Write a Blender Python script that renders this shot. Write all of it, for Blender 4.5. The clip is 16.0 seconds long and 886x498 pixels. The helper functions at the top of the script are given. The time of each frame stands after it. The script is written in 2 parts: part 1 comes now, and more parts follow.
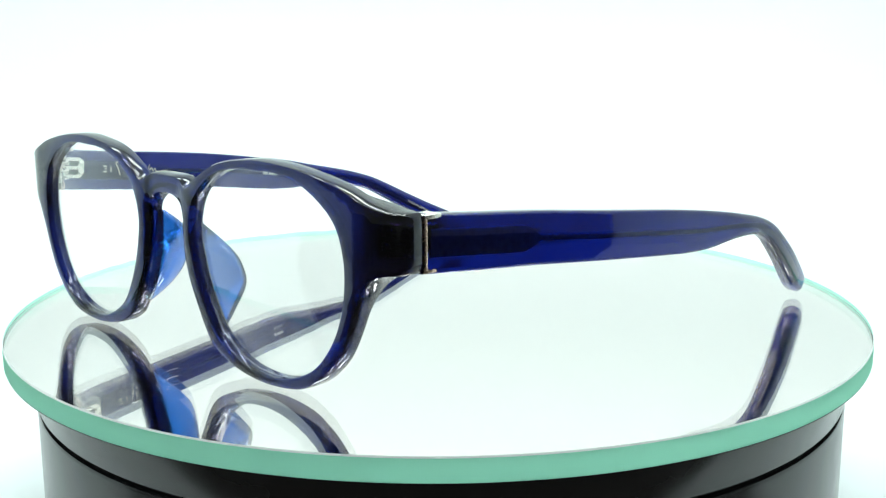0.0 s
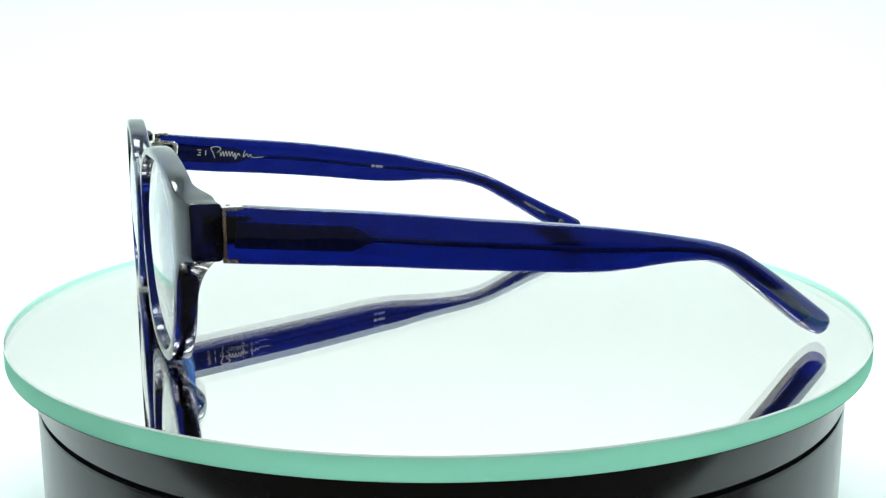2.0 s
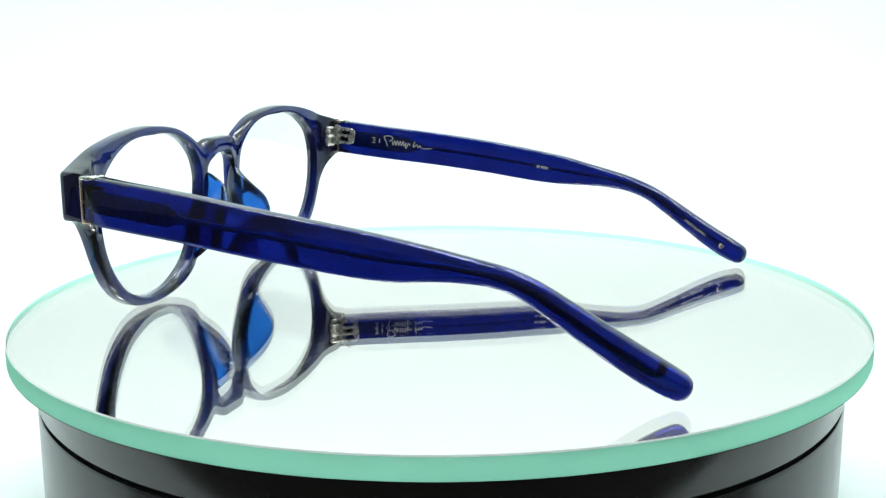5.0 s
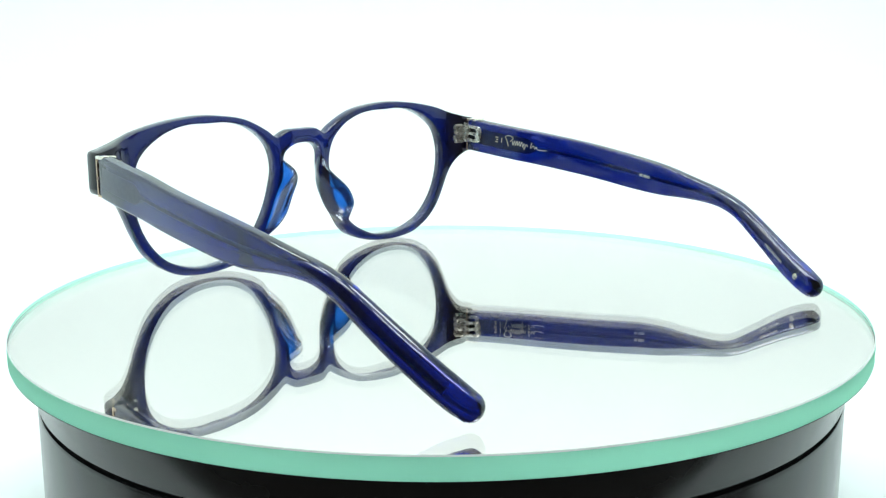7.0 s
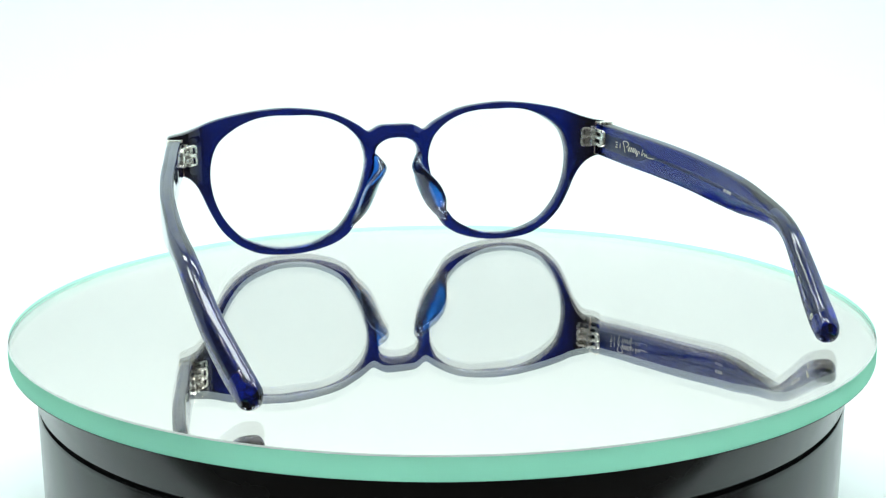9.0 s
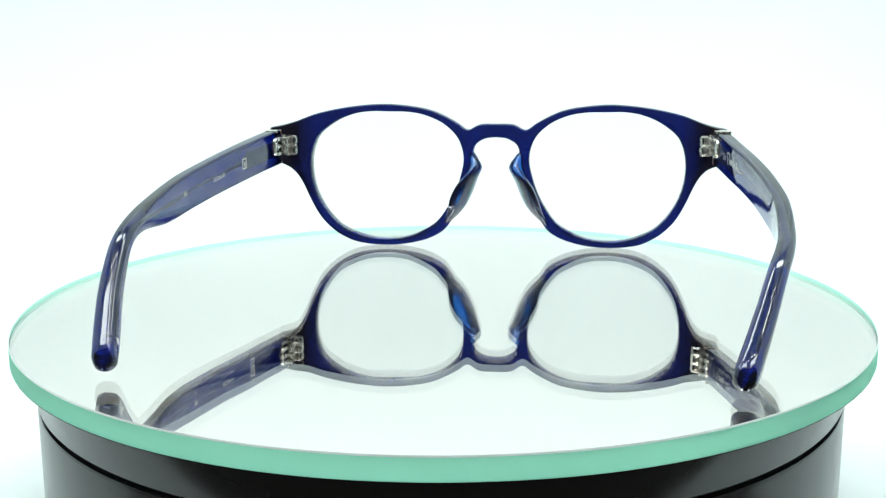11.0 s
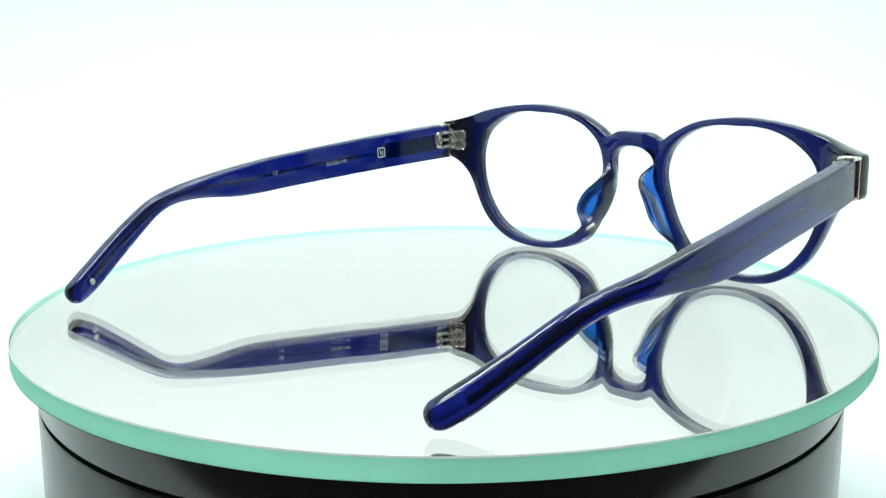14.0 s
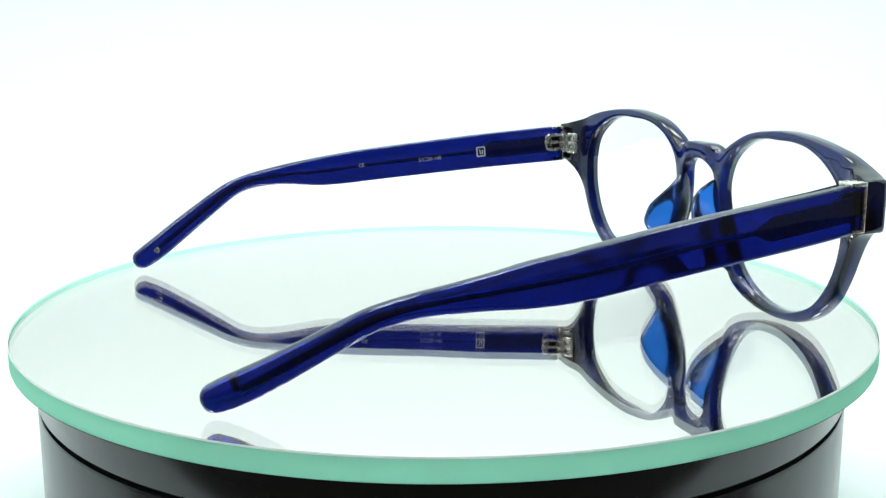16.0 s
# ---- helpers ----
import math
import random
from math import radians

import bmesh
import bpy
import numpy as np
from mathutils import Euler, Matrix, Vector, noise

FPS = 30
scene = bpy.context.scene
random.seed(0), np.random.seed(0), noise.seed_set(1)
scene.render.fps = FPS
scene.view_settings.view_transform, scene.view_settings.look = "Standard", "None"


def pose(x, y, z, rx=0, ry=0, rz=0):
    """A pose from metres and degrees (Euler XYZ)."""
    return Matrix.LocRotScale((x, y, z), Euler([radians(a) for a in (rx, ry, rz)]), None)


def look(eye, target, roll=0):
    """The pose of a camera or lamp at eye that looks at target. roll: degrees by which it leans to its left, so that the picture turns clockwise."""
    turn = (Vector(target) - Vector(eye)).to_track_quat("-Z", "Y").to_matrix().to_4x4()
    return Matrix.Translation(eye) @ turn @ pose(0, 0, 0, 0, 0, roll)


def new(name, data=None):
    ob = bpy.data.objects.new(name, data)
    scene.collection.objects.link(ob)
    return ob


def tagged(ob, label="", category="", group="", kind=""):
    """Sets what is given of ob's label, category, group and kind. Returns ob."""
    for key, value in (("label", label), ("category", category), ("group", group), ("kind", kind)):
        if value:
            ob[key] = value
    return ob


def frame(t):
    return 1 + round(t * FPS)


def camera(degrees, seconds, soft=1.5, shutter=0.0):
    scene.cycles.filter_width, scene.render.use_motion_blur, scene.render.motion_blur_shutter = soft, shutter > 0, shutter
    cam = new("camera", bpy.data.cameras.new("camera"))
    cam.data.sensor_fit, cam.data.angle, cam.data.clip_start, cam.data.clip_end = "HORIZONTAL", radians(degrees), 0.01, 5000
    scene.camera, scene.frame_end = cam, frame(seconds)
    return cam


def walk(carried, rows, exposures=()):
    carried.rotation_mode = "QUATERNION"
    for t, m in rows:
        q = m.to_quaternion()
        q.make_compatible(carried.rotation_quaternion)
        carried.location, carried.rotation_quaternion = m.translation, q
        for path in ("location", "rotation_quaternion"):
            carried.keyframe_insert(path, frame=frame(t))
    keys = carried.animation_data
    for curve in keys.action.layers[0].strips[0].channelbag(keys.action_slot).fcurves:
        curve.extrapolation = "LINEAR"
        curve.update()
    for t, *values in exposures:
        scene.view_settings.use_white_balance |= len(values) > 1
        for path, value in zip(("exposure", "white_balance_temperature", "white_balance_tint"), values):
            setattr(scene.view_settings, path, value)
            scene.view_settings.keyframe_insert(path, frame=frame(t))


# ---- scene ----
cam = camera(43.31, 16.0, soft=1.25)
STAND = pose(0, -0.2930, 0.0748, 78.293, 0, -0.106) @ pose(0, 0, 0, 0, 0, -0.205)
walk(cam, [(0.0, STAND), (16.0, STAND)], [(0.0, -0.01), (3.0, 0.0), (7.0, 0.0), (9.0, -0.03), (12.5, -0.06), (15.0, -0.06), (16.0, -0.03)])

MM = 0.001
TURN_START, TURN_RATE = 132.166, -12.7471     # heading of the spectacles and of the disc, degrees and degrees a second
MID = 8.06                                   # the bridge lies this far beside the axis, mm

# ---- world and lights ----
world = bpy.data.worlds.new("dim_room")
scene.world = world
world.use_nodes = True
world.node_tree.nodes["Background"].inputs[0].default_value = (0.90, 1.0, 1.0, 1)
world.node_tree.nodes["Background"].inputs[1].default_value = 0.15
scene.view_settings.exposure = 0.0


def area_lamp(name, eye, target, w, h, watts, colour=(0.915, 1.0, 0.985)):
    data = bpy.data.lights.new(name, "AREA")
    data.shape, data.size, data.size_y, data.energy, data.color = "RECTANGLE", w, h, watts, colour
    ob = new(name, data)
    ob.matrix_world = look(eye, target)
    return tagged(ob, "cool white LED light panel inside the box", "lamp", kind="structure")


# two rows of three LED panels under the top of the box
for row, (y, watts) in enumerate(((0.03, 0.74), (0.26, 0.70))):
    for col in range(3):
        x = (col - 1) * 0.25
        area_lamp("led_panel_light_%d" % (row * 3 + col + 1), (x, y, 0.568), (x, y, 0), 0.17, 0.085, watts)


# ---- materials ----
def material(name):
    m = bpy.data.materials.new(name)
    m.use_nodes = True
    nt = m.node_tree
    return m, nt, nt.nodes["Principled BSDF"]


def node(nt, kind, **values):
    n = nt.nodes.new(kind)
    for key, value in values.items():
        n.inputs[key.replace("_", " ")].default_value = value
    return n


def mottled(nt, scale, low, high, detail=4.0):
    """A noise in object space, mapped to the span from low to high."""
    tex = node(nt, "ShaderNodeTexNoise", Scale=scale, Detail=detail)
    co = nt.nodes.new("ShaderNodeTexCoord")
    nt.links.new(co.outputs["Object"], tex.inputs["Vector"])
    mp = nt.nodes.new("ShaderNodeMapRange")
    mp.inputs["From Min"].default_value, mp.inputs["From Max"].default_value = 0.3, 0.7
    mp.inputs["To Min"].default_value, mp.inputs["To Max"].default_value = low, high
    nt.links.new(tex.outputs["Fac"], mp.inputs["Value"])
    return mp.outputs["Result"]


def two_tone(nt, bsdf, scale, a, b):
    ramp = nt.nodes.new("ShaderNodeMix")
    ramp.data_type = "RGBA"
    ramp.inputs[6].default_value, ramp.inputs[7].default_value = (*a, 1), (*b, 1)
    nt.links.new(mottled(nt, scale, 0, 1), ramp.inputs[0])
    nt.links.new(ramp.outputs[2], bsdf.inputs["Base Color"])


def bumped(nt, bsdf, scale, strength, distance):
    bump = node(nt, "ShaderNodeBump", Strength=strength, Distance=distance)
    nt.links.new(mottled(nt, scale, 0, 1), bump.inputs["Height"])
    nt.links.new(bump.outputs["Normal"], bsdf.inputs["Normal"])


def acetate(name, a, b, rough=0.04, coat=0.0):
    m, nt, p = material(name)
    two_tone(nt, p, 90.0, a, b)
    p.inputs["Transmission Weight"].default_value = 1.0
    p.inputs["IOR"].default_value = 1.49
    nt.links.new(mottled(nt, 260.0, rough * 0.5, rough * 1.6), p.inputs["Roughness"])
    bumped(nt, p, 60.0, 0.05, 0.0006)
    p.inputs["Coat Weight"].default_value, p.inputs["Coat Roughness"].default_value = coat, 0.02
    return m


def metal(name, colour, rough):
    m, nt, p = material(name)
    p.inputs["Base Color"].default_value = (*colour, 1)
    p.inputs["Metallic"].default_value = 1.0
    nt.links.new(mottled(nt, 900.0, rough * 0.6, rough * 1.5), p.inputs["Roughness"])
    return m


def plain(name, a, b, scale, rough, coat=0.0, bump=None):
    m, nt, p = material(name)
    two_tone(nt, p, scale, a, b)
    nt.links.new(mottled(nt, scale * 3, rough * 0.8, rough * 1.2), p.inputs["Roughness"])
    p.inputs["Coat Weight"].default_value = coat
    p.inputs["Coat Roughness"].default_value = 0.04
    if bump:
        bumped(nt, p, *bump)
    return m


def clear_glass(name, colour, ior=1.5, rough=0.0):
    m, nt, p = material(name)
    p.inputs["Base Color"].default_value = (*colour, 1)
    p.inputs["Transmission Weight"].default_value = 1.0
    p.inputs["IOR"].default_value = ior
    p.inputs["Roughness"].default_value = rough
    return m


ACETATE = acetate("navy_acetate", (0.0012, 0.0050, 0.100), (0.0020, 0.0075, 0.135))
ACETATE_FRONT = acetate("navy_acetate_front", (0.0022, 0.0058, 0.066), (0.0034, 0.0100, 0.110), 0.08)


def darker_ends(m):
    """Paints the end pieces darker, for the light lost in acetate several times thicker."""
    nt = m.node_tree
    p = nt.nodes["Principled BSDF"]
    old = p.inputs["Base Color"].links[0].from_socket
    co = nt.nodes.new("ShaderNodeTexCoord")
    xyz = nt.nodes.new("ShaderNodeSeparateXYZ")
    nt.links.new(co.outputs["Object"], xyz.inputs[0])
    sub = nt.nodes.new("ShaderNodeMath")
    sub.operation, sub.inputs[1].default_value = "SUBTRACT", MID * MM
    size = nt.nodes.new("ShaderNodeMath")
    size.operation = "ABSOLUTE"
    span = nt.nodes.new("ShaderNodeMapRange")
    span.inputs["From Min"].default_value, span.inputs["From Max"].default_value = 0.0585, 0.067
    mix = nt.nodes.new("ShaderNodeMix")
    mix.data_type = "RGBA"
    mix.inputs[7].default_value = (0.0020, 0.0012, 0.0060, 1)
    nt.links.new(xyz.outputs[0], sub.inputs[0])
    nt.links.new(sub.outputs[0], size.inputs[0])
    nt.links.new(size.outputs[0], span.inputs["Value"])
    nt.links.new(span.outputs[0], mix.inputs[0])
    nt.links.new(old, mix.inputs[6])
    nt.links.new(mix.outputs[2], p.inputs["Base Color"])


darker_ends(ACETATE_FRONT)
# paler copy of the navy acetate: light through thin pads put into the colour
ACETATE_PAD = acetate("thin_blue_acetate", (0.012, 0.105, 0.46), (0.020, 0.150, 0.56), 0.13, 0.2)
CORE = metal("core_wire_metal", (0.70, 0.68, 0.70), 0.6)
NICKEL = metal("nickel_silver", (0.88, 0.85, 0.78), 0.26)
DULL_NICKEL = metal("dull_nickel", (0.60, 0.57, 0.51), 0.25)
TRIM = metal("bronze_metal", (0.66, 0.49, 0.39), 0.24)
LENS = clear_glass("demo_lens", (0.985, 0.995, 0.995), 1.5)
PRINT = plain("white_print", (0.80, 0.82, 0.84), (0.88, 0.89, 0.90), 800.0, 0.5)
GREY_PRINT = plain("grey_print", (0.55, 0.58, 0.62), (0.62, 0.64, 0.68), 800.0, 0.5)
TABLE_GLASS = clear_glass("float_glass", (0.99, 1.0, 0.995), 1.52)
EDGE_GLASS, nt, p = material("polished_green_glass_edge")
p.inputs["Base Color"].default_value = (0.72, 1.0, 0.90, 1)
p.inputs["Transmission Weight"].default_value = 1.0
p.inputs["IOR"].default_value = 1.5
nt.links.new(mottled(nt, 60.0, 0.10, 0.16), p.inputs["Roughness"])
through_glass = node(nt, "ShaderNodeBsdfTranslucent", Color=(0.42, 1.0, 0.78, 1))
both = node(nt, "ShaderNodeMixShader", Fac=0.95)
nt.links.new(p.outputs[0], both.inputs[1])
nt.links.new(through_glass.outputs[0], both.inputs[2])
nt.links.new(both.outputs[0], nt.nodes["Material Output"].inputs["Surface"])
CHAMFER = plain("ground_glass_chamfer", (0.78, 0.87, 0.83), (0.84, 0.91, 0.88), 300.0, 0.35)
SILVER = metal("mirror_silvering", (0.935, 0.868, 0.838), 0.0)
SILVER.node_tree.nodes["Principled BSDF"].inputs["Roughness"].default_value = 0.0
for link in list(SILVER.node_tree.links):
    if link.to_socket.name == "Roughness":
        SILVER.node_tree.links.remove(link)
BLACK = plain("black_gloss_plastic", (0.020, 0.020, 0.021), (0.028, 0.028, 0.029), 40.0, 0.20)
BLACK.node_tree.nodes["Principled BSDF"].inputs["IOR"].default_value = 1.6
SEAM = plain("matt_black_seam", (0.002, 0.002, 0.002), (0.003, 0.003, 0.003), 100.0, 0.6)
FABRIC = plain("white_light_box_lining", (0.79, 0.845, 0.842), (0.805, 0.86, 0.857), 6.0, 0.7, 0.0, (900.0, 0.05, 0.0005))
LED, nt, p = material("led_glow")
p.inputs["Emission Color"].default_value = (0.96, 1.0, 0.99, 1)
p.inputs["Emission Strength"].default_value = 45.0
TABLE = plain("dark_table_varnish", (0.035, 0.030, 0.026), (0.055, 0.045, 0.038), 14.0, 0.4)


# ---- mesh tools ----
def link_mesh(name, bm, mat, parent=None, label="", smooth=True, scale=MM):
    bm.normal_update()
    bmesh.ops.recalc_face_normals(bm, faces=bm.faces)
    if scale != 1:
        bmesh.ops.scale(bm, vec=(scale,) * 3, verts=bm.verts)
    for f in bm.faces:
        f.smooth = smooth
    me = bpy.data.meshes.new(name)
    bm.to_mesh(me)
    bm.free()
    me.materials.append(mat)
    if smooth:
        me.set_sharp_from_angle(angle=radians(38))
    ob = new(name, me)
    if parent:
        ob.parent = parent
    if label:
        ob["label"] = label
    return ob


def part(name, bm, mat, parent, label="", smooth=True):
    return link_mesh(name, bm, mat, parent, label, smooth)


def spline(points, n, closed=True):
    """n points, evenly spaced by length, on a smooth curve through the points."""
    P = np.array(points, float)
    k = len(P)
    dense = []
    for i in range(k if closed else k - 1):
        if closed:
            a, b, c, d = P[i - 1], P[i], P[(i + 1) % k], P[(i + 2) % k]
        else:
            a, b, c, d = P[max(i - 1, 0)], P[i], P[i + 1], P[min(i + 2, k - 1)]
        for u in np.linspace(0, 1, 24, endpoint=False):
            dense.append(0.5 * (2 * b + (c - a) * u + (2 * a - 5 * b + 4 * c - d) * u * u + (3 * b - a - 3 * c + d) * u ** 3))
    dense.append(P[0] if closed else P[-1])
    dense = np.array(dense)
    s = np.concatenate([[0], np.cumsum(np.linalg.norm(np.diff(dense, axis=0), axis=1))])
    at = np.linspace(0, s[-1], n, endpoint=not closed)
    return np.stack([np.interp(at, s, dense[:, j]) for j in range(dense.shape[1])], 1)


def inset(loop, d):
    """A closed plane curve moved inwards by d."""
    area = 0.5 * np.sum(loop[:, 0] * np.roll(loop[:, 1], -1) - loop[:, 1] * np.roll(loop[:, 0], -1))
    t = np.roll(loop, -1, 0) - np.roll(loop, 1, 0)
    t /= np.linalg.norm(t, axis=1)[:, None]
    nrm = np.stack([-t[:, 1], t[:, 0]], 1) * (1 if area > 0 else -1)
    return loop + nrm * d


def inside(p, loop):
    x, y = p
    a, b = loop, np.roll(loop, -1, 0)
    cross = (a[:, 1] > y) != (b[:, 1] > y)
    with np.errstate(divide="ignore", invalid="ignore"):
        xi = a[:, 0] + (y - a[:, 1]) * (b[:, 0] - a[:, 0]) / (b[:, 1] - a[:, 1])
    return np.count_nonzero(cross & (x < xi)) % 2 == 1


def loft(rings, cap=True):
    """A closed skin over rings of equal count."""
    bm = bmesh.new()
    vs = [[bm.verts.new(p) for p in r] for r in rings]
    n = len(vs[0])
    for a, b in zip(vs, vs[1:]):
        for i in range(n):
            bm.faces.new((a[i], a[(i + 1) % n], b[(i + 1) % n], b[i]))
    if cap:
        bm.faces.new(vs[0])
        bm.faces.new(vs[-1])
    return bm


def tube(points, radius, sides=8):
    rings = []
    P = [Vector(p) for p in points]
    for i, p in enumerate(P):
        d = (P[min(i + 1, len(P) - 1)] - P[max(i - 1, 0)]).normalized()
        side = d.cross(Vector((0.3, 0.1, 1))).normalized()
        up = side.cross(d)
        rings.append([p + (side * math.cos(a) + up * math.sin(a)) * radius for a in np.linspace(0, 2 * math.pi, sides, endpoint=False)])
    return loft(rings)


def box(lo, hi, bevel=0.2, seg=2):
    bm = bmesh.new()
    bmesh.ops.create_cube(bm, size=1.0)
    c = [(a + b) / 2 for a, b in zip(lo, hi)]
    bmesh.ops.scale(bm, vec=[b - a for a, b in zip(lo, hi)], verts=bm.verts)
    bmesh.ops.translate(bm, vec=c, verts=bm.verts)
    if bevel:
        bmesh.ops.bevel(bm, geom=bm.edges[:], offset=bevel, segments=seg, affect="EDGES", profile=0.5)
    return bm


def turned(profile, steps=192, centre=(0, 0), closed=True):
    """A body of revolution about the vertical, from (radius, height) pairs."""
    rings = [[(centre[0] + r * math.cos(a), centre[1] + r * math.sin(a), z) for a in np.linspace(0, 2 * math.pi, steps, endpoint=False)] for r, z in profile]
    return loft(rings, closed)


# ---- the light box ----
def light_box():
    prof = [(-0.11, -0.062), (0.24, -0.062)]
    for a in np.linspace(-90, 0, 14)[1:]:
        prof.append((0.24 + 0.18 * math.cos(radians(a)), 0.118 + 0.18 * math.sin(radians(a))))
    prof += [(0.42, 0.35), (0.42, 0.58)]
    bm = bmesh.new()
    th = 0.006
    rows = []
    for i, (y, z) in enumerate(prof):
        a, b = prof[max(i - 1, 0)], prof[min(i + 1, len(prof) - 1)]
        d = Vector((b[0] - a[0], b[1] - a[1])).normalized()
        o = (d[1] * th, -d[0] * th)
        rows.append([bm.verts.new(p) for p in ((-0.42, y, z), (0.42, y, z), (0.42, y + o[0], z + o[1]), (-0.42, y + o[0], z + o[1]))])
    for a, b in zip(rows, rows[1:]):
        for i in range(4):
            bm.faces.new((a[i], a[(i + 1) % 4], b[(i + 1) % 4], b[i]))
    bm.faces.new(rows[0]), bm.faces.new(rows[-1])
    sweep = link_mesh("backdrop", bm, FABRIC, scale=1)
    tagged(sweep, "seamless white lining sweeping from floor to back", "backdrop", kind="structure")
    for name, lo, hi in (("wall_left", (-0.412, -0.11, -0.07), (-0.406, 0.43, 0.586)), ("wall_right", (0.406, -0.11, -0.07), (0.412, 0.43, 0.586))):
        tagged(link_mesh(name, box(lo, hi, 0), FABRIC, smooth=False, scale=1), "plain white side of the light box", "wall", kind="structure")
    tagged(link_mesh("ceiling", box((-0.412, -0.11, 0.58), (0.412, 0.43, 0.586), 0), FABRIC, smooth=False, scale=1), "plain white top of the light box", "ceiling", kind="structure")


light_box()


def led_strip(y):
    strip = tagged(new("led_strip"), "aluminium strip of small white LEDs under the box top", "led strip", group="strips under the box top")
    strip.location = (0, y, 0.578)
    part("housing", box((-300, -8, -4), (300, 8, 2), 1.0), NICKEL, strip)
    led = None
    for k in range(16):
        if led is None:
            bm = turned([(1, 0), (5.5, 0), (5.0, -1.2), (1, -1.6)], 12)
            led = part("led", bm, LED, strip, "bright white LED", smooth=False)
        else:
            led = new("led", led.data)
            led.parent = strip
        led.location = ((-285 + 38 * k) * MM, 0, -4 * MM)
    return strip


led_strip(0.10)
led_strip(-0.045)


def table_top():
    top = link_mesh("table", box((-0.7, -0.62, -0.10), (0.7, 0.55, -0.0685), 0.003), TABLE, scale=1)
    tagged(top, "dark wooden table under the light box", "table", kind="structure")


table_top()


# ---- turntable ----
def turntable():
    base = tagged(new("turntable"), "round glossy black plastic motorised turntable base", "turntable")
    base.location = (0, 0, -0.0052)
    R = 104.2
    ring = [(20, 0), (R - 0.25, 0), (R, -0.25), (R, -10.2), (R - 0.3, -10.8), (R - 1.6, -11.0), (20, -11.0)]
    part("upper_ring", turned(ring), BLACK, base, "glossy black rim that turns")
    part("seam", turned([(20, -11.0), (R - 1.7, -11.0), (R - 1.7, -11.9), (20, -11.9)]), SEAM, base, "dark gap between rim and body")
    body = [(20, -11.9), (R - 1.6, -11.9), (R - 0.3, -12.1), (R, -12.7), (R, -46), (R - 0.6, -49), (R - 3, -51), (20, -51)]
    part("body", turned(body), BLACK, base)
    for a in (45, 135, 225, 315):
        x, y = 80 * math.cos(radians(a)), 80 * math.sin(radians(a))
        part("rubber_foot", turned([(3, -50.9), (9, -50.9), (9, -55.1), (8, -56.1), (3, -56.1)], 32, (x, y)), SEAM, base)
    return base


def mirror_disc():
    disc = tagged(new("mirror_disc"), "round mirror plate of thick green-edged glass on the turntable", "mirror")
    R, T, C = 110.35, 4.9, 0.3
    at = (0.48, 0.5)
    bm = bmesh.new()
    vs = [bm.verts.new((at[0] + (R - C) * math.cos(a), at[1] + (R - C) * math.sin(a), 0)) for a in np.linspace(0, 2 * math.pi, 256, endpoint=False)]
    bm.faces.new(vs)
    part("glass_face", bm, TABLE_GLASS, disc, "clear polished glass face", smooth=False)
    part("chamfer", turned([(R - C, 0), (R, -C)], 256, at, False), CHAMFER, disc, "narrow ground bevel")
    part("glass_edge", turned([(R, -C), (R, -T + 0.1), (R - 0.1, -T - 0.1)], 256, at, False), EDGE_GLASS, disc, "bright green polished edge")
    part("silvering", turned([(20, -T + 0.15), (R - 0.35, -T + 0.15), (R - 0.35, -T - 0.05), (20, -T - 0.05)], 256, at), SILVER, disc, "mirror backing")
    part("back_paint", turned([(20, -T - 0.06), (R - 0.12, -T - 0.06), (R - 0.12, -T - 0.25), (20, -T - 0.25)], 256, at), SEAM, disc, "dark protective paint")
    return disc


TURNTABLE = turntable()
DISC = mirror_disc()

# ---- spectacles ----
# half outlines of the front as seen from the wearer's side: distance from the bridge, height, mm
HOLE = [(35, 44.8), (40.9, 44.9), (47.1, 43.9), (53.2, 41.2), (58.6, 36.6), (60.9, 30), (60.8, 23), (59, 16.5), (55.8, 11), (51.5, 6.6), (46, 3.9), (40.6, 2.5),
        (35, 2.3), (29.7, 3.0), (24.7, 5.0), (20.0, 8.0), (16.6, 12.4), (13.9, 17.4), (11.9, 23), (10.7, 29.5), (12.5, 36), (17.2, 40.8), (23.2, 43.6), (29.2, 44.7)]
OUTER = [(0, 40.9), (3.4, 40.9), (5.4, 40.7), (7.2, 39.9), (8.9, 38.9), (10.4, 39.2), (13, 41.1), (17.8, 43.7), (22.2, 45.4), (28, 46.5), (36, 47.2), (44.2, 46.8), (52, 45.7),
         (59.5, 44.0), (66, 41.6), (70.5, 40.4), (72.9, 40.0), (73.7, 39.1), (73.8, 34), (73.7, 29.4), (72.9, 28.4), (70, 27.9), (67.5, 26.6), (65.5, 24.2), (63.8, 20.8),
         (61.6, 15.5), (58.6, 10), (55.2, 6.2), (51.7, 3.6), (46.4, 1.2), (38.5, 0.2), (31, 0.5), (24.2, 1.9), (19.3, 4.0), (16.2, 6.6), (12.6, 12.5), (9.6, 18.5),
         (7.8, 23.5), (7.3, 28.5), (7.4, 32.2), (6.2, 34.5), (3.4, 36.1), (0, 36.5)]


def smoothstep(a, b, x):
    u = min(max((x - a) / (b - a), 0), 1)
    return u * u * (3 - 2 * u)


def front_mid(x):
    return 74.8 - x * x / 2000.0 + 0.0424 * x


def front_y(x):
    e = max(abs(x) - 64, 0) / 9.8
    return front_mid(x) + 2.5 - (2.8 if x > 0 else 2.1) * e * e - 0.9 * (1 - smoothstep(5.0, 10.0, abs(x)))


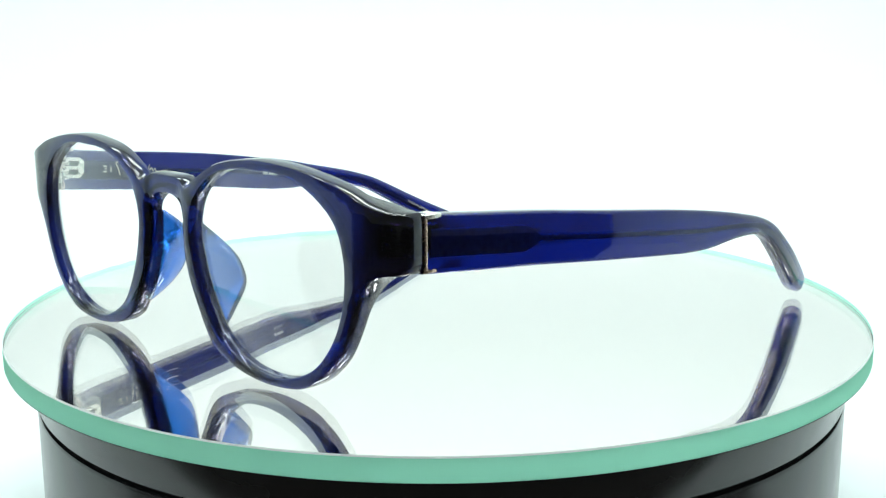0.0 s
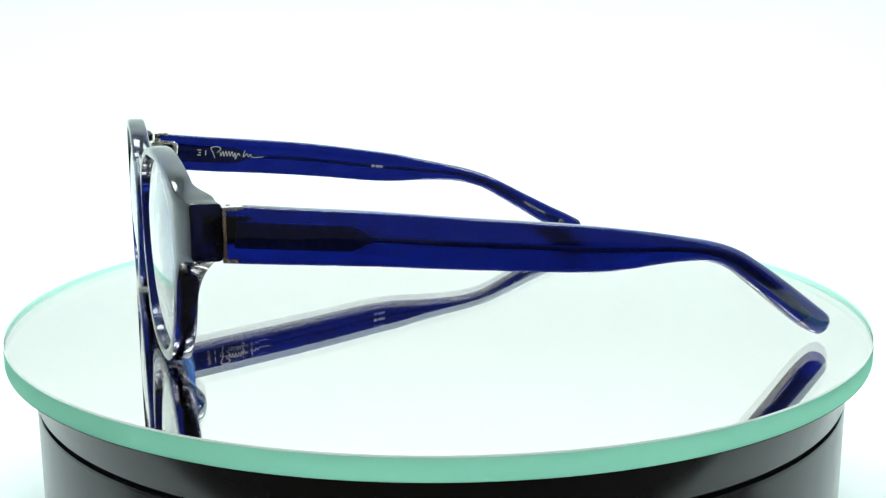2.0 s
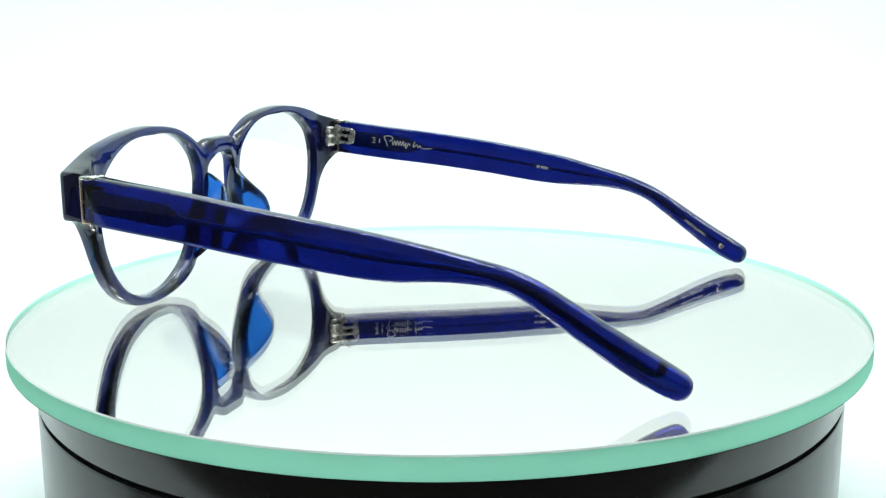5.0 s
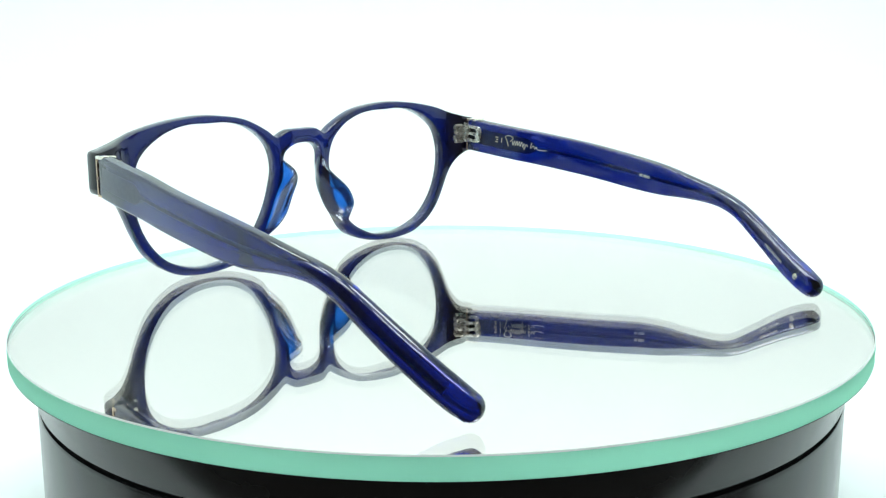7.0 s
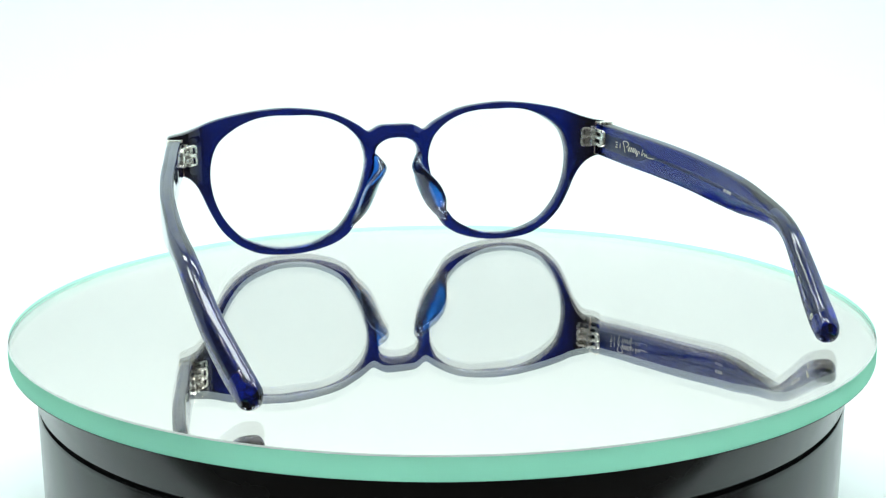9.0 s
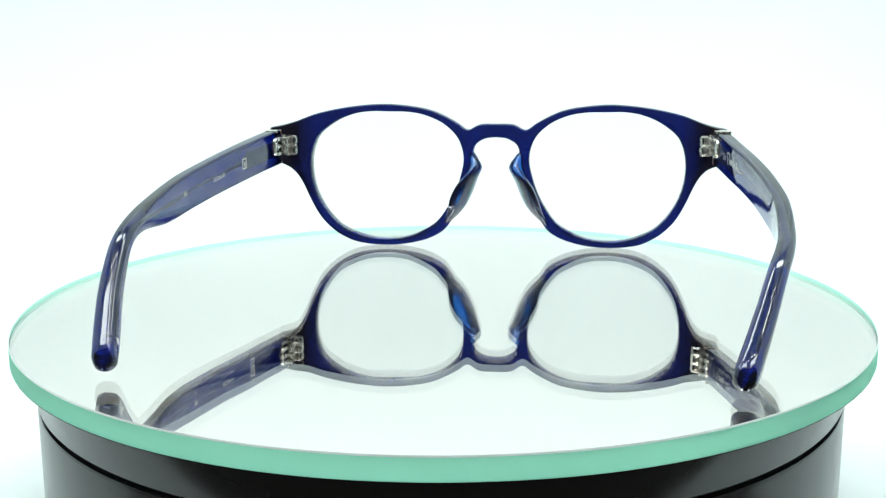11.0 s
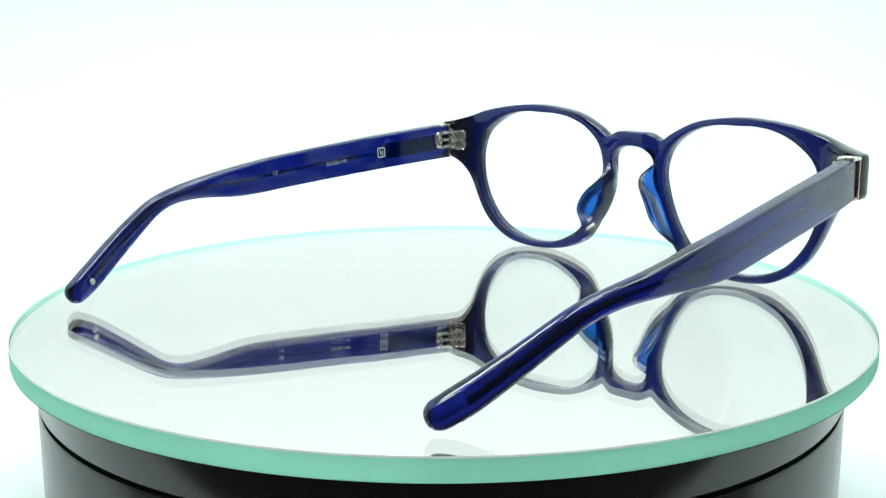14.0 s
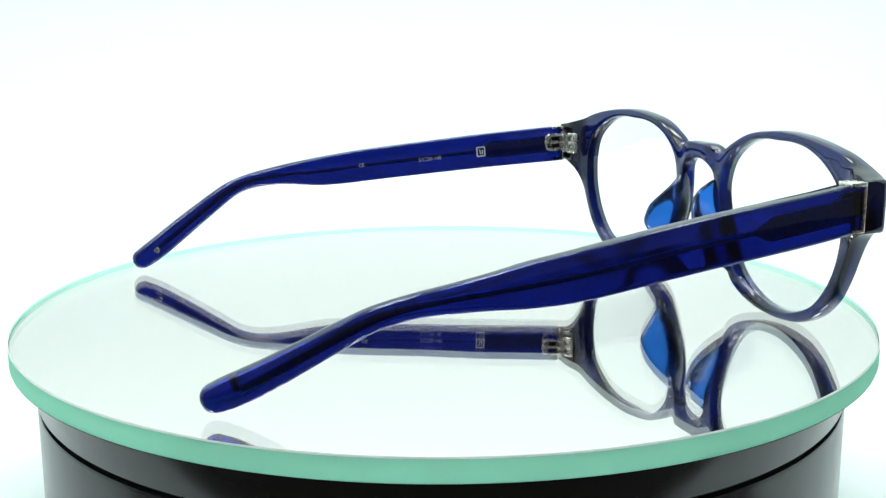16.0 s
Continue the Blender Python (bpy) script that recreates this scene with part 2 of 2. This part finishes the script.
def back_y(x):
    return front_mid(x) - 2.2 - 2.8 * smoothstep(62.2, 69.0, abs(x)) - 0.4 * smoothstep(71.0, 73.0, abs(x)) - 1.0 * (1 - smoothstep(4.5, 9.0, abs(x)))


def frame_front(parent):
    half = spline(OUTER, 200, False)
    outer = np.concatenate([half, (half * (-1, 1))[-2:0:-1]])
    hole_r = spline(HOLE, 110)
    hole_l = (hole_r * (-1, 1))[::-1]
    r = 0.85
    bm = bmesh.new()
    loops = [(outer, 1), (hole_r, -1), (hole_l, -1)]
    rims = {}
    for li, (loop, sgn) in enumerate(loops):
        stack = []
        r = 0.85 if li == 0 else 0.35
        for d, side, dy in ((r, 0, 0), (0.3 * r, 0, 0.3 * r), (0, 0, r), (0, 1, -r), (0.3 * r, 1, -0.3 * r), (r, 1, 0)):
            q = inset(loop, d * sgn)
            stack.append([bm.verts.new((x, (front_y(x) if side else back_y(x)) + dy, z)) for x, z in q])
        n = len(loop)
        for a, b in zip(stack, stack[1:]):
            for i in range(n):
                bm.faces.new((a[i], a[(i + 1) % n], b[(i + 1) % n], b[i]))
        rims[li] = (inset(loop, r * sgn), stack[0], stack[-1])
    from mathutils.geometry import delaunay_2d_cdt
    flat, edges, back, front = [], [], [], []
    for li in rims:
        q, b, f = rims[li]
        k = len(flat)
        flat += [Vector(p) for p in q]
        back += b
        front += f
        edges += [(k + i, k + (i + 1) % len(q)) for i in range(len(q))]
    o, h1, h2 = rims[0][0], rims[1][0], rims[2][0]
    o2, g1, g2 = inset(o, 0.7), inset(h1, -0.7), inset(h2, -0.7)
    for x in np.arange(-73, 73.1, 1.6):
        for z in np.arange(1, 47, 1.6):
            if inside((x, z), o2) and not inside((x, z), g1) and not inside((x, z), g2):
                flat.append(Vector((x, z)))
                back.append(bm.verts.new((x, back_y(x), z)))
                front.append(bm.verts.new((x, front_y(x), z)))
    out_v, _, out_f, orig, _, _ = delaunay_2d_cdt(flat, edges, [], 0, 1e-5)
    for f in out_f:
        c = sum((out_v[i] for i in f), Vector((0, 0))) / len(f)
        if not inside(c, o) or inside(c, h1) or inside(c, h2):
            continue
        ids = [orig[i][0] for i in f]
        if len(set(ids)) == 3:
            bm.faces.new([back[i] for i in ids])
            bm.faces.new([front[i] for i in reversed(ids)])
    bmesh.ops.translate(bm, vec=(MID, 0, 0), verts=bm.verts)
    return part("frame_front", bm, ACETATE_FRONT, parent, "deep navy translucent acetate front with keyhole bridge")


def demo_lens(parent, sgn):
    loop = inset(spline(HOLE, 96), -0.5) * (sgn, 1)
    c = loop.mean(0)
    bm = bmesh.new()
    sides = []
    for off in (-0.75, 0.75):
        rings = []
        for s in (1.0, 0.75, 0.5, 0.25):
            q = c + (loop - c) * s
            rings.append([bm.verts.new((MID + x, front_mid(x) + off + 1.9 * (1 - s * s), z)) for x, z in q])
        mid = bm.verts.new((MID + c[0], front_mid(c[0]) + off + 1.9, c[1]))
        for a, b in zip(rings, rings[1:]):
            for i in range(96):
                bm.faces.new((a[i], a[(i + 1) % 96], b[(i + 1) % 96], b[i]))
        for i in range(96):
            bm.faces.new((rings[-1][i], rings[-1][(i + 1) % 96], mid))
        sides.append(rings[0])
    for i in range(96):
        bm.faces.new((sides[0][i], sides[0][(i + 1) % 96], sides[1][(i + 1) % 96], sides[1][i]))
    return part("lens", bm, LENS, parent, "clear uncoated lens")


def nose_pad(parent, sgn):
    """A fin of acetate that runs back from the nose side of a rim."""
    spine = spline([(7.7, 31.4), (7.2, 28), (7.9, 23.5), (9.7, 18.5), (12.3, 13.2), (16.2, 8.2)], 26, False)
    curve = spline([(0, 1.6), (0.1, 4.6), (0.2, 7.2), (0.32, 9.0), (0.45, 9.7), (0.58, 9.2), (0.71, 7.2), (0.84, 4.8), (1.0, 1.8)], 60, False)
    at_u, depth = curve[:, 0], curve[:, 1]
    rings = []
    for i, (x, z) in enumerate(spine):
        u = i / 25.0
        deep = np.interp(u, at_u, depth)
        sunk = 1.9 * math.sin(math.pi * min(max(u, 0.02), 0.98)) ** 0.5
        thick = 0.7 + 1.6 * math.sin(math.pi * u) ** 0.6
        bulge = 2.2 * math.exp(-((u - 0.15) / 0.15) ** 2)
        ring = []
        y0 = back_y(x * sgn) + 1.2
        for a in np.linspace(0, 2 * math.pi, 22, endpoint=False):
            back = (0.5 - 0.5 * math.cos(a)) * (deep + sunk) - sunk
            out = max(back, 0)
            lean = 0.28 * out + 0.010 * out * out
            across = math.copysign(abs(math.sin(a)) ** 0.7, math.sin(a)) * thick * (1.15 - 0.3 * out / max(deep, 1))
            ring.append((MID + sgn * (x + lean + across - bulge * min(out / 3, 1)), y0 - back, z - 0.10 * out))
        rings.append(ring)
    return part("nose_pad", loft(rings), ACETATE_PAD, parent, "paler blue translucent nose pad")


# centre line of each temple: back to front place y, height z, inner face x, section height, thickness
TEMPLE_L = [(63.1, 33.7, 69.5, 11.4, 4.1), (50, 32.75, 71.5, 11.2, 4.0), (35, 31.65, 73.3, 11.0, 3.8), (18, 30.1, 75.5, 10.6, 3.6), (0, 28.5, 77.0, 10.2, 3.5), (-10, 27.5, 77.3, 9.8, 3.5),
            (-18, 26.85, 77.3, 8.9, 3.6), (-26, 26.55, 77.1, 7.0, 3.9), (-33, 26.0, 76.6, 5.4, 4.4), (-40, 24.9, 75.9, 4.6, 4.6), (-46, 22.7, 75.2, 4.8, 4.7), (-52, 18.9, 74.1, 5.4, 4.8),
            (-60, 13.4, 72.1, 6.0, 5.0), (-68, 7.9, 69.5, 6.3, 5.1), (-71.6, 5.6, 68.3, 6.2, 5.1), (-74.8, 3.8, 67.3, 5.6, 5.0)]
TEMPLE_R = [(69.0, 34.3, 69.0, 10.9, 4.3), (60, 33.2, 70.5, 10.9, 4.3), (50, 32.1, 71.9, 10.9, 4.2), (35, 30.6, 74.0, 10.8, 4.0), (18, 28.6, 75.8, 10.6, 3.9), (0, 26.0, 76.9, 10.1, 3.9), (-10, 24.8, 76.6, 9.1, 4.0),
            (-18, 23.9, 76.0, 7.2, 4.1), (-26, 22.9, 75.0, 5.7, 4.3), (-33, 21.7, 73.4, 4.8, 4.5), (-40, 19.5, 71.2, 4.6, 4.7), (-46, 16.3, 69.2, 5.0, 4.8), (-52, 12.8, 67.2, 5.4, 4.9),
            (-60, 8.2, 64.3, 6.1, 5.1), (-66, 5.2, 62.2, 6.3, 5.2), (-69.8, 3.6, 60.9, 5.6, 5.0)]


def temple_line(table, n=72):
    return spline(table, n, False)


def temple_frame(line, i):
    """Centre, way along, way across and way up of a temple's section."""
    sgn = line[0]
    rows = line[1]
    a, b = rows[max(i - 1, 0)], rows[min(i + 1, len(rows) - 1)]
    y, z, x, h, w = rows[i]
    d = Vector((sgn * (b[2] - a[2]), b[0] - a[0], b[1] - a[1])).normalized()
    across = Vector((sgn, 0, 0))
    across = (across - d * across.dot(d)).normalized()
    up = across.cross(d) * (1 if across.cross(d).z > 0 else -1)
    c = Vector((MID + sgn * (x + w / 2), y, z))
    return c, d, across, up, h, w


def section(c, across, up, h, w, r, n=6):
    pts = []
    for cx, cz, a0 in ((1, 1, 0), (-1, 1, 90), (-1, -1, 180), (1, -1, 270)):
        for a in np.linspace(a0, a0 + 90, n):
            ox = cx * (w / 2 - r) + r * math.cos(radians(a))
            oz = cz * (h / 2 - r) + r * math.sin(radians(a))
            pts.append(c + across * ox + up * oz)
    return pts


def temple(parent, sgn, table):
    rows = temple_line(table)
    rings = []
    for i in range(len(rows)):
        c, d, ac, up, h, w = temple_frame((sgn, rows), i)
        s = i / (len(rows) - 1)
        r = 0.75 + 1.1 * smoothstep(0.45, 0.75, s)
        rings.append(section(c, ac, up, h, w, min(r, 0.49 * w, 0.49 * h)))
    c, d, ac, up, h, w = temple_frame((sgn, rows), len(rows) - 1)
    for k in (25, 45, 62, 76, 86):
        e = math.cos(radians(k))
        rings.append(section(c + d * (2.2 * math.sin(radians(k))), ac, up, h * e, w * e, 0.47 * min(h, w) * e))
    arm = part("temple", loft(rings), ACETATE, parent, "long navy translucent acetate temple with a metal core")
    core = []
    for i in range(1, 69):
        c, d, ac, up, h, w = temple_frame((sgn, rows), i)
        s = i / (len(rows) - 1)
        tall = 5.4 if s < 0.17 else 5.4 - 4.2 * smoothstep(0.17, 0.20, s) + 0.5 * smoothstep(0.66, 0.80, s)
        core.append(section(c, ac, up, tall, 1.1, 0.5, 3))
    part("core_wire", loft(core), CORE, arm, "dark metal core inside the acetate")
    return arm, rows


def hinge(parent, sgn, rows):
    """A three-leaf hinge sunk into the inner face: a plate with a round rear end, leaves that reach over to the front."""
    c, d, ac, up, h, w = temple_frame((sgn, rows), 0)
    o = c - ac * (w / 2) + up * 0.7
    way = -d
    face = Matrix(((way.x, up.x, -ac.x, o.x), (way.y, up.y, -ac.y, o.y), (way.z, up.z, -ac.z, o.z), (0, 0, 0, 1)))

    def at(bm):
        bmesh.ops.transform(bm, matrix=face, verts=bm.verts)
        return bm

    def heel(x0, x1, half, corner, z0, z1):
        """A flat plate, square at x1, with broad round corners at x0."""
        loop = [(x1, -half), (x1, half)]
        for k, a0 in ((1, 90), (-1, 180)):
            for t in np.linspace(a0, a0 + 90, 9):
                loop.append((x0 + corner + corner * math.cos(radians(t)), k * (half - corner) + corner * math.sin(radians(t))))
        rings = []
        for z, d in ((z0, 0.0), (z1 - 0.55, 0.0), (z1 - 0.3, 0.15), (z1 - 0.12, 0.4), (z1 - 0.03, 0.75), (z1, 1.1)):
            rings.append([(x + d * np.sign(x1 - 0.5 - x) * (x < x1 - 0.1), y * (1 - d / half), z) for x, y in loop])
        return loft(rings)
    plate = part("hinge", at(heel(-5.9, -4.0, 2.85, 1.85, -0.5, 0.85)), NICKEL, parent, "nickel barrel hinge with a round-ended plate")
    # added black box: the shade between the leaves, painted in
    part("slot_shade", at(box((-4.2, -2.5, -0.6), (1.2, 2.5, 0.05), 0.1)), SEAM, plate, "black backing that paints the shade in the slots between the leaves")
    for y in (-2.35, 0.0, 2.35):
        part("leaf", at(box((-4.3, y - 0.48, -0.3), (1.75, y + 0.48, 1.0), 0.22)), NICKEL, plate)
    for y in (-1.18, 1.18):
        part("leaf", at(box((-1.0, y - 0.5, -0.1), (4.4, y + 0.55, 1.05), 0.25)), DULL_NICKEL, plate)
    part("pin", at(tube([(0.7, y, 0.45) for y in np.linspace(-2.85, 2.85, 6)], 0.72, 14)), NICKEL, plate)
    part("screw_head", at(tube([(0.7, y, 0.45) for y in np.linspace(2.8, 3.35, 3)], 0.95, 16)), NICKEL, plate)
    # the other half is fixed to the back of the front, with two open loops
    yb = back_y(sgn * 66.7)

    def on_slope(bm):
        for v in bm.verts:
            v.co.y += back_y(v.co.x - MID) - yb
        return bm
    zc = rows[0][1] + 0.3
    lo, hi = sorted((MID + sgn * 66.2, MID + sgn * 68.9))
    part("front_plate", on_slope(box((lo, yb - 0.25, zc - 2.9), (hi, yb + 0.5, zc + 2.9), 0.2)), DULL_NICKEL, plate)
    for z in (zc - 1.5, zc + 1.5):
        loop = [(65.4, -1.0), (65.9, -1.35), (67.6, -1.35), (68.1, -1.0), (68.1, 1.0), (67.6, 1.35), (65.9, 1.35), (65.4, 1.0)]
        ring = [(MID + sgn * x, yb - 1.0, z + dz) for x, dz in spline(loop, 36)]
        part("loop", on_slope(tube([(x, y + 0.4, z) for x, y, z in ring + ring[:1]], 0.45, 8)), NICKEL, plate)
    lo, hi = sorted((MID + sgn * 67.3, MID + sgn * 69.2))
    ye = back_y(sgn * 68.6)
    for z in (zc - 2.3, zc, zc + 2.3):
        part("knuckle", box((lo, ye - 2.6, z - 0.55), (hi, ye + 0.4, z + 0.55), 0.35), NICKEL, plate)
    return plate


def trim(parent, sgn, rows):
    c, d, ac, up, h, w = temple_frame((sgn, rows), 0)
    x0, x1 = rows[0][2] - 0.1, 73.95
    lo = (MID + min(sgn * x0, sgn * x1), rows[0][0] - 0.2, rows[0][1] - 5.5)
    hi = (MID + max(sgn * x0, sgn * x1), rows[0][0] + 0.55, rows[0][1] + 5.5)
    bar = part("joint_plate", box(lo, hi, 0.2), TRIM, parent, "bronze metal plate between front and temple")
    x2, x3 = sorted((sgn * (x0 + 0.5), sgn * (x1 + 0.05)))
    lo = (MID + x2, rows[0][0] - 3.6, rows[0][1] + 4.75)
    hi = (MID + x3, rows[0][0] + 0.5, rows[0][1] + 5.62)
    part("top_tab", box(lo, hi, 0.2), NICKEL, bar, "silver tab")
    x4, x5 = sorted((sgn * (x1 - 0.6), sgn * (x1 + 0.05)))
    part("bottom_tab", box((MID + x4, rows[0][0] - 2.6, rows[0][1] - 5.45), (MID + x5, rows[0][0] + 0.4, rows[0][1] - 4.75), 0.2), TRIM, bar)
    return bar


def inner_spot(sgn, rows, y, dz=0.0, lift=0.04):
    """A pose on the inner face of a temple: x reads along the face, z comes out of it."""
    ys = rows[:, 0]
    i = int(np.argmin(abs(ys - y)))
    c, d, ac, up, h, w = temple_frame((sgn, rows), i)
    c = c + d * ((c.y - y) / max(-d.y, 0.2)) * 1.0
    o = c - ac * (w / 2 + lift) + up * dz
    along = d if sgn > 0 else -d
    nrm = -ac
    return Matrix(((along.x, up.x, nrm.x, o.x), (along.y, up.y, nrm.y, o.y), (along.z, up.z, nrm.z, o.z), (0, 0, 0, 1)))


def lettering(name, words, size, m, mat, parent, label):
    cu = bpy.data.curves.new(name, "FONT")
    cu.body, cu.size, cu.extrude = words, size, 0.01
    cu.align_x, cu.align_y, cu.resolution_u = "CENTER", "CENTER", 3
    tmp = bpy.data.objects.new("tmp_text", cu)
    scene.collection.objects.link(tmp)
    me = bpy.data.meshes.new_from_object(tmp.evaluated_get(bpy.context.evaluated_depsgraph_get()))
    bpy.data.objects.remove(tmp)
    bm = bmesh.new()
    bm.from_mesh(me)
    bmesh.ops.transform(bm, matrix=m, verts=bm.verts)
    return part(name, bm, mat, parent, label, smooth=False)


def strokes(name, lines, radius, m, mat, parent, label):
    """Thin printed strokes on a face."""
    bm = bmesh.new()
    for pts in lines:
        one = tube([(x, y, 0) for x, y in spline(pts, 8 * len(pts), False)], radius, 6)
        me = bpy.data.meshes.new("tmp_stroke")
        one.to_mesh(me)
        one.free()
        bm.from_mesh(me)
        bpy.data.meshes.remove(me)
    bmesh.ops.transform(bm, matrix=m @ Matrix.Diagonal((1, 1, 0.2, 1)), verts=bm.verts)
    return part(name, bm, mat, parent, label)


def spectacles():
    root = tagged(new("spectacles"), "navy blue translucent acetate spectacles standing open on the mirror plate", "glasses")
    frame_front(root)
    for sgn, table in ((1, TEMPLE_R), (-1, TEMPLE_L)):
        demo_lens(root, sgn)
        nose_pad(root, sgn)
        arm, rows = temple(root, sgn, table)
        hinge(root, sgn, rows)
        trim(root, sgn, rows)
        if sgn > 0:
            m = inner_spot(sgn, rows, 46.4, 0.6)
            strokes("flourish", [[(-10.9, 0.8), (-9.7, 0.8)], [(-10.5, 0.0), (-9.7, 0.0)], [(-10.9, -0.8), (-9.7, -0.8)], [(-8.2, 0.8), (-8.2, -0.8)],
                                 [(-5.2, -1.6), (-5.9, 0.2), (-6.6, 1.6), (-4.8, 2.1), (-3.4, 1.4), (-4.6, 0.2)],
                                 [(-3.6, 0.4), (-3.3, -0.9), (-2.7, 0.7), (-2.3, -0.9), (-1.7, 0.8), (-1.3, -0.8), (-0.7, 0.8), (-0.3, -0.8), (0.3, 0.8), (0.7, -0.9), (1.3, 0.4), (1.4, -1.7), (2.2, 0.2), (2.9, -0.5)],
                                 [(4.4, 1.2), (4.0, -0.8), (5.2, 0.2), (5.7, -0.8), (6.4, 0.1), (6.9, -0.8), (9.5, -0.7), (12.3, -0.1)]],
                    0.15, m, PRINT, arm, "white handwritten flourish")
            strokes("code_bar", [[(-2.0, 0), (-0.9, 0)], [(-0.5, 0), (2.0, 0)]], 0.45, inner_spot(sgn, rows, -3.0, 0.1, 0.02), GREY_PRINT, arm, "small pale printed bars")
            lettering("small_print", "MADE IN JAPAN", 1.15, inner_spot(sgn, rows, -56.5), PRINT, arm, "small pale grey lettering")
        else:
            lettering("size_print", "51\u25a120-140", 1.6, inner_spot(sgn, rows, 18.6, -0.5), PRINT, arm, "small white size lettering")
            lettering("mark_print", "CE", 1.6, inner_spot(sgn, rows, -4.0, 0.2), PRINT, arm, "small white lettering")
            m = inner_spot(sgn, rows, 35.6, 0.0)
            strokes("square_mark", [[(-1.3, -1.5), (-1.3, 1.4)], [(-1.3, 1.4), (1.3, 1.4)], [(1.3, 1.4), (1.3, -1.5)], [(1.3, -1.5), (-1.3, -1.5)], [(-0.4, 0.7), (-0.1, -0.9)], [(0.5, 0.5), (0.5, -0.9)]],
                    0.22, m, PRINT, arm, "small white square emblem")
        spot = inner_spot(sgn, rows, -65.2 if sgn > 0 else -70.6, 0.0, -0.05)
        dot = turned([(0.1, -0.12), (0.95, -0.12), (0.95, 0.0), (0.8, 0.08), (0.1, 0.08)], 24)
        bmesh.ops.transform(dot, matrix=spot, verts=dot.verts)
        part("tip_rivet", dot, DULL_NICKEL, arm, "small round metal end of the core")
    return root


SPECTACLES = spectacles()


def motions():
    turn = [(t * 0.5, pose(0, 0, 0, 0, 0, TURN_START + TURN_RATE * t * 0.5)) for t in range(33)]
    walk(SPECTACLES, turn)
    walk(DISC, turn)


motions()
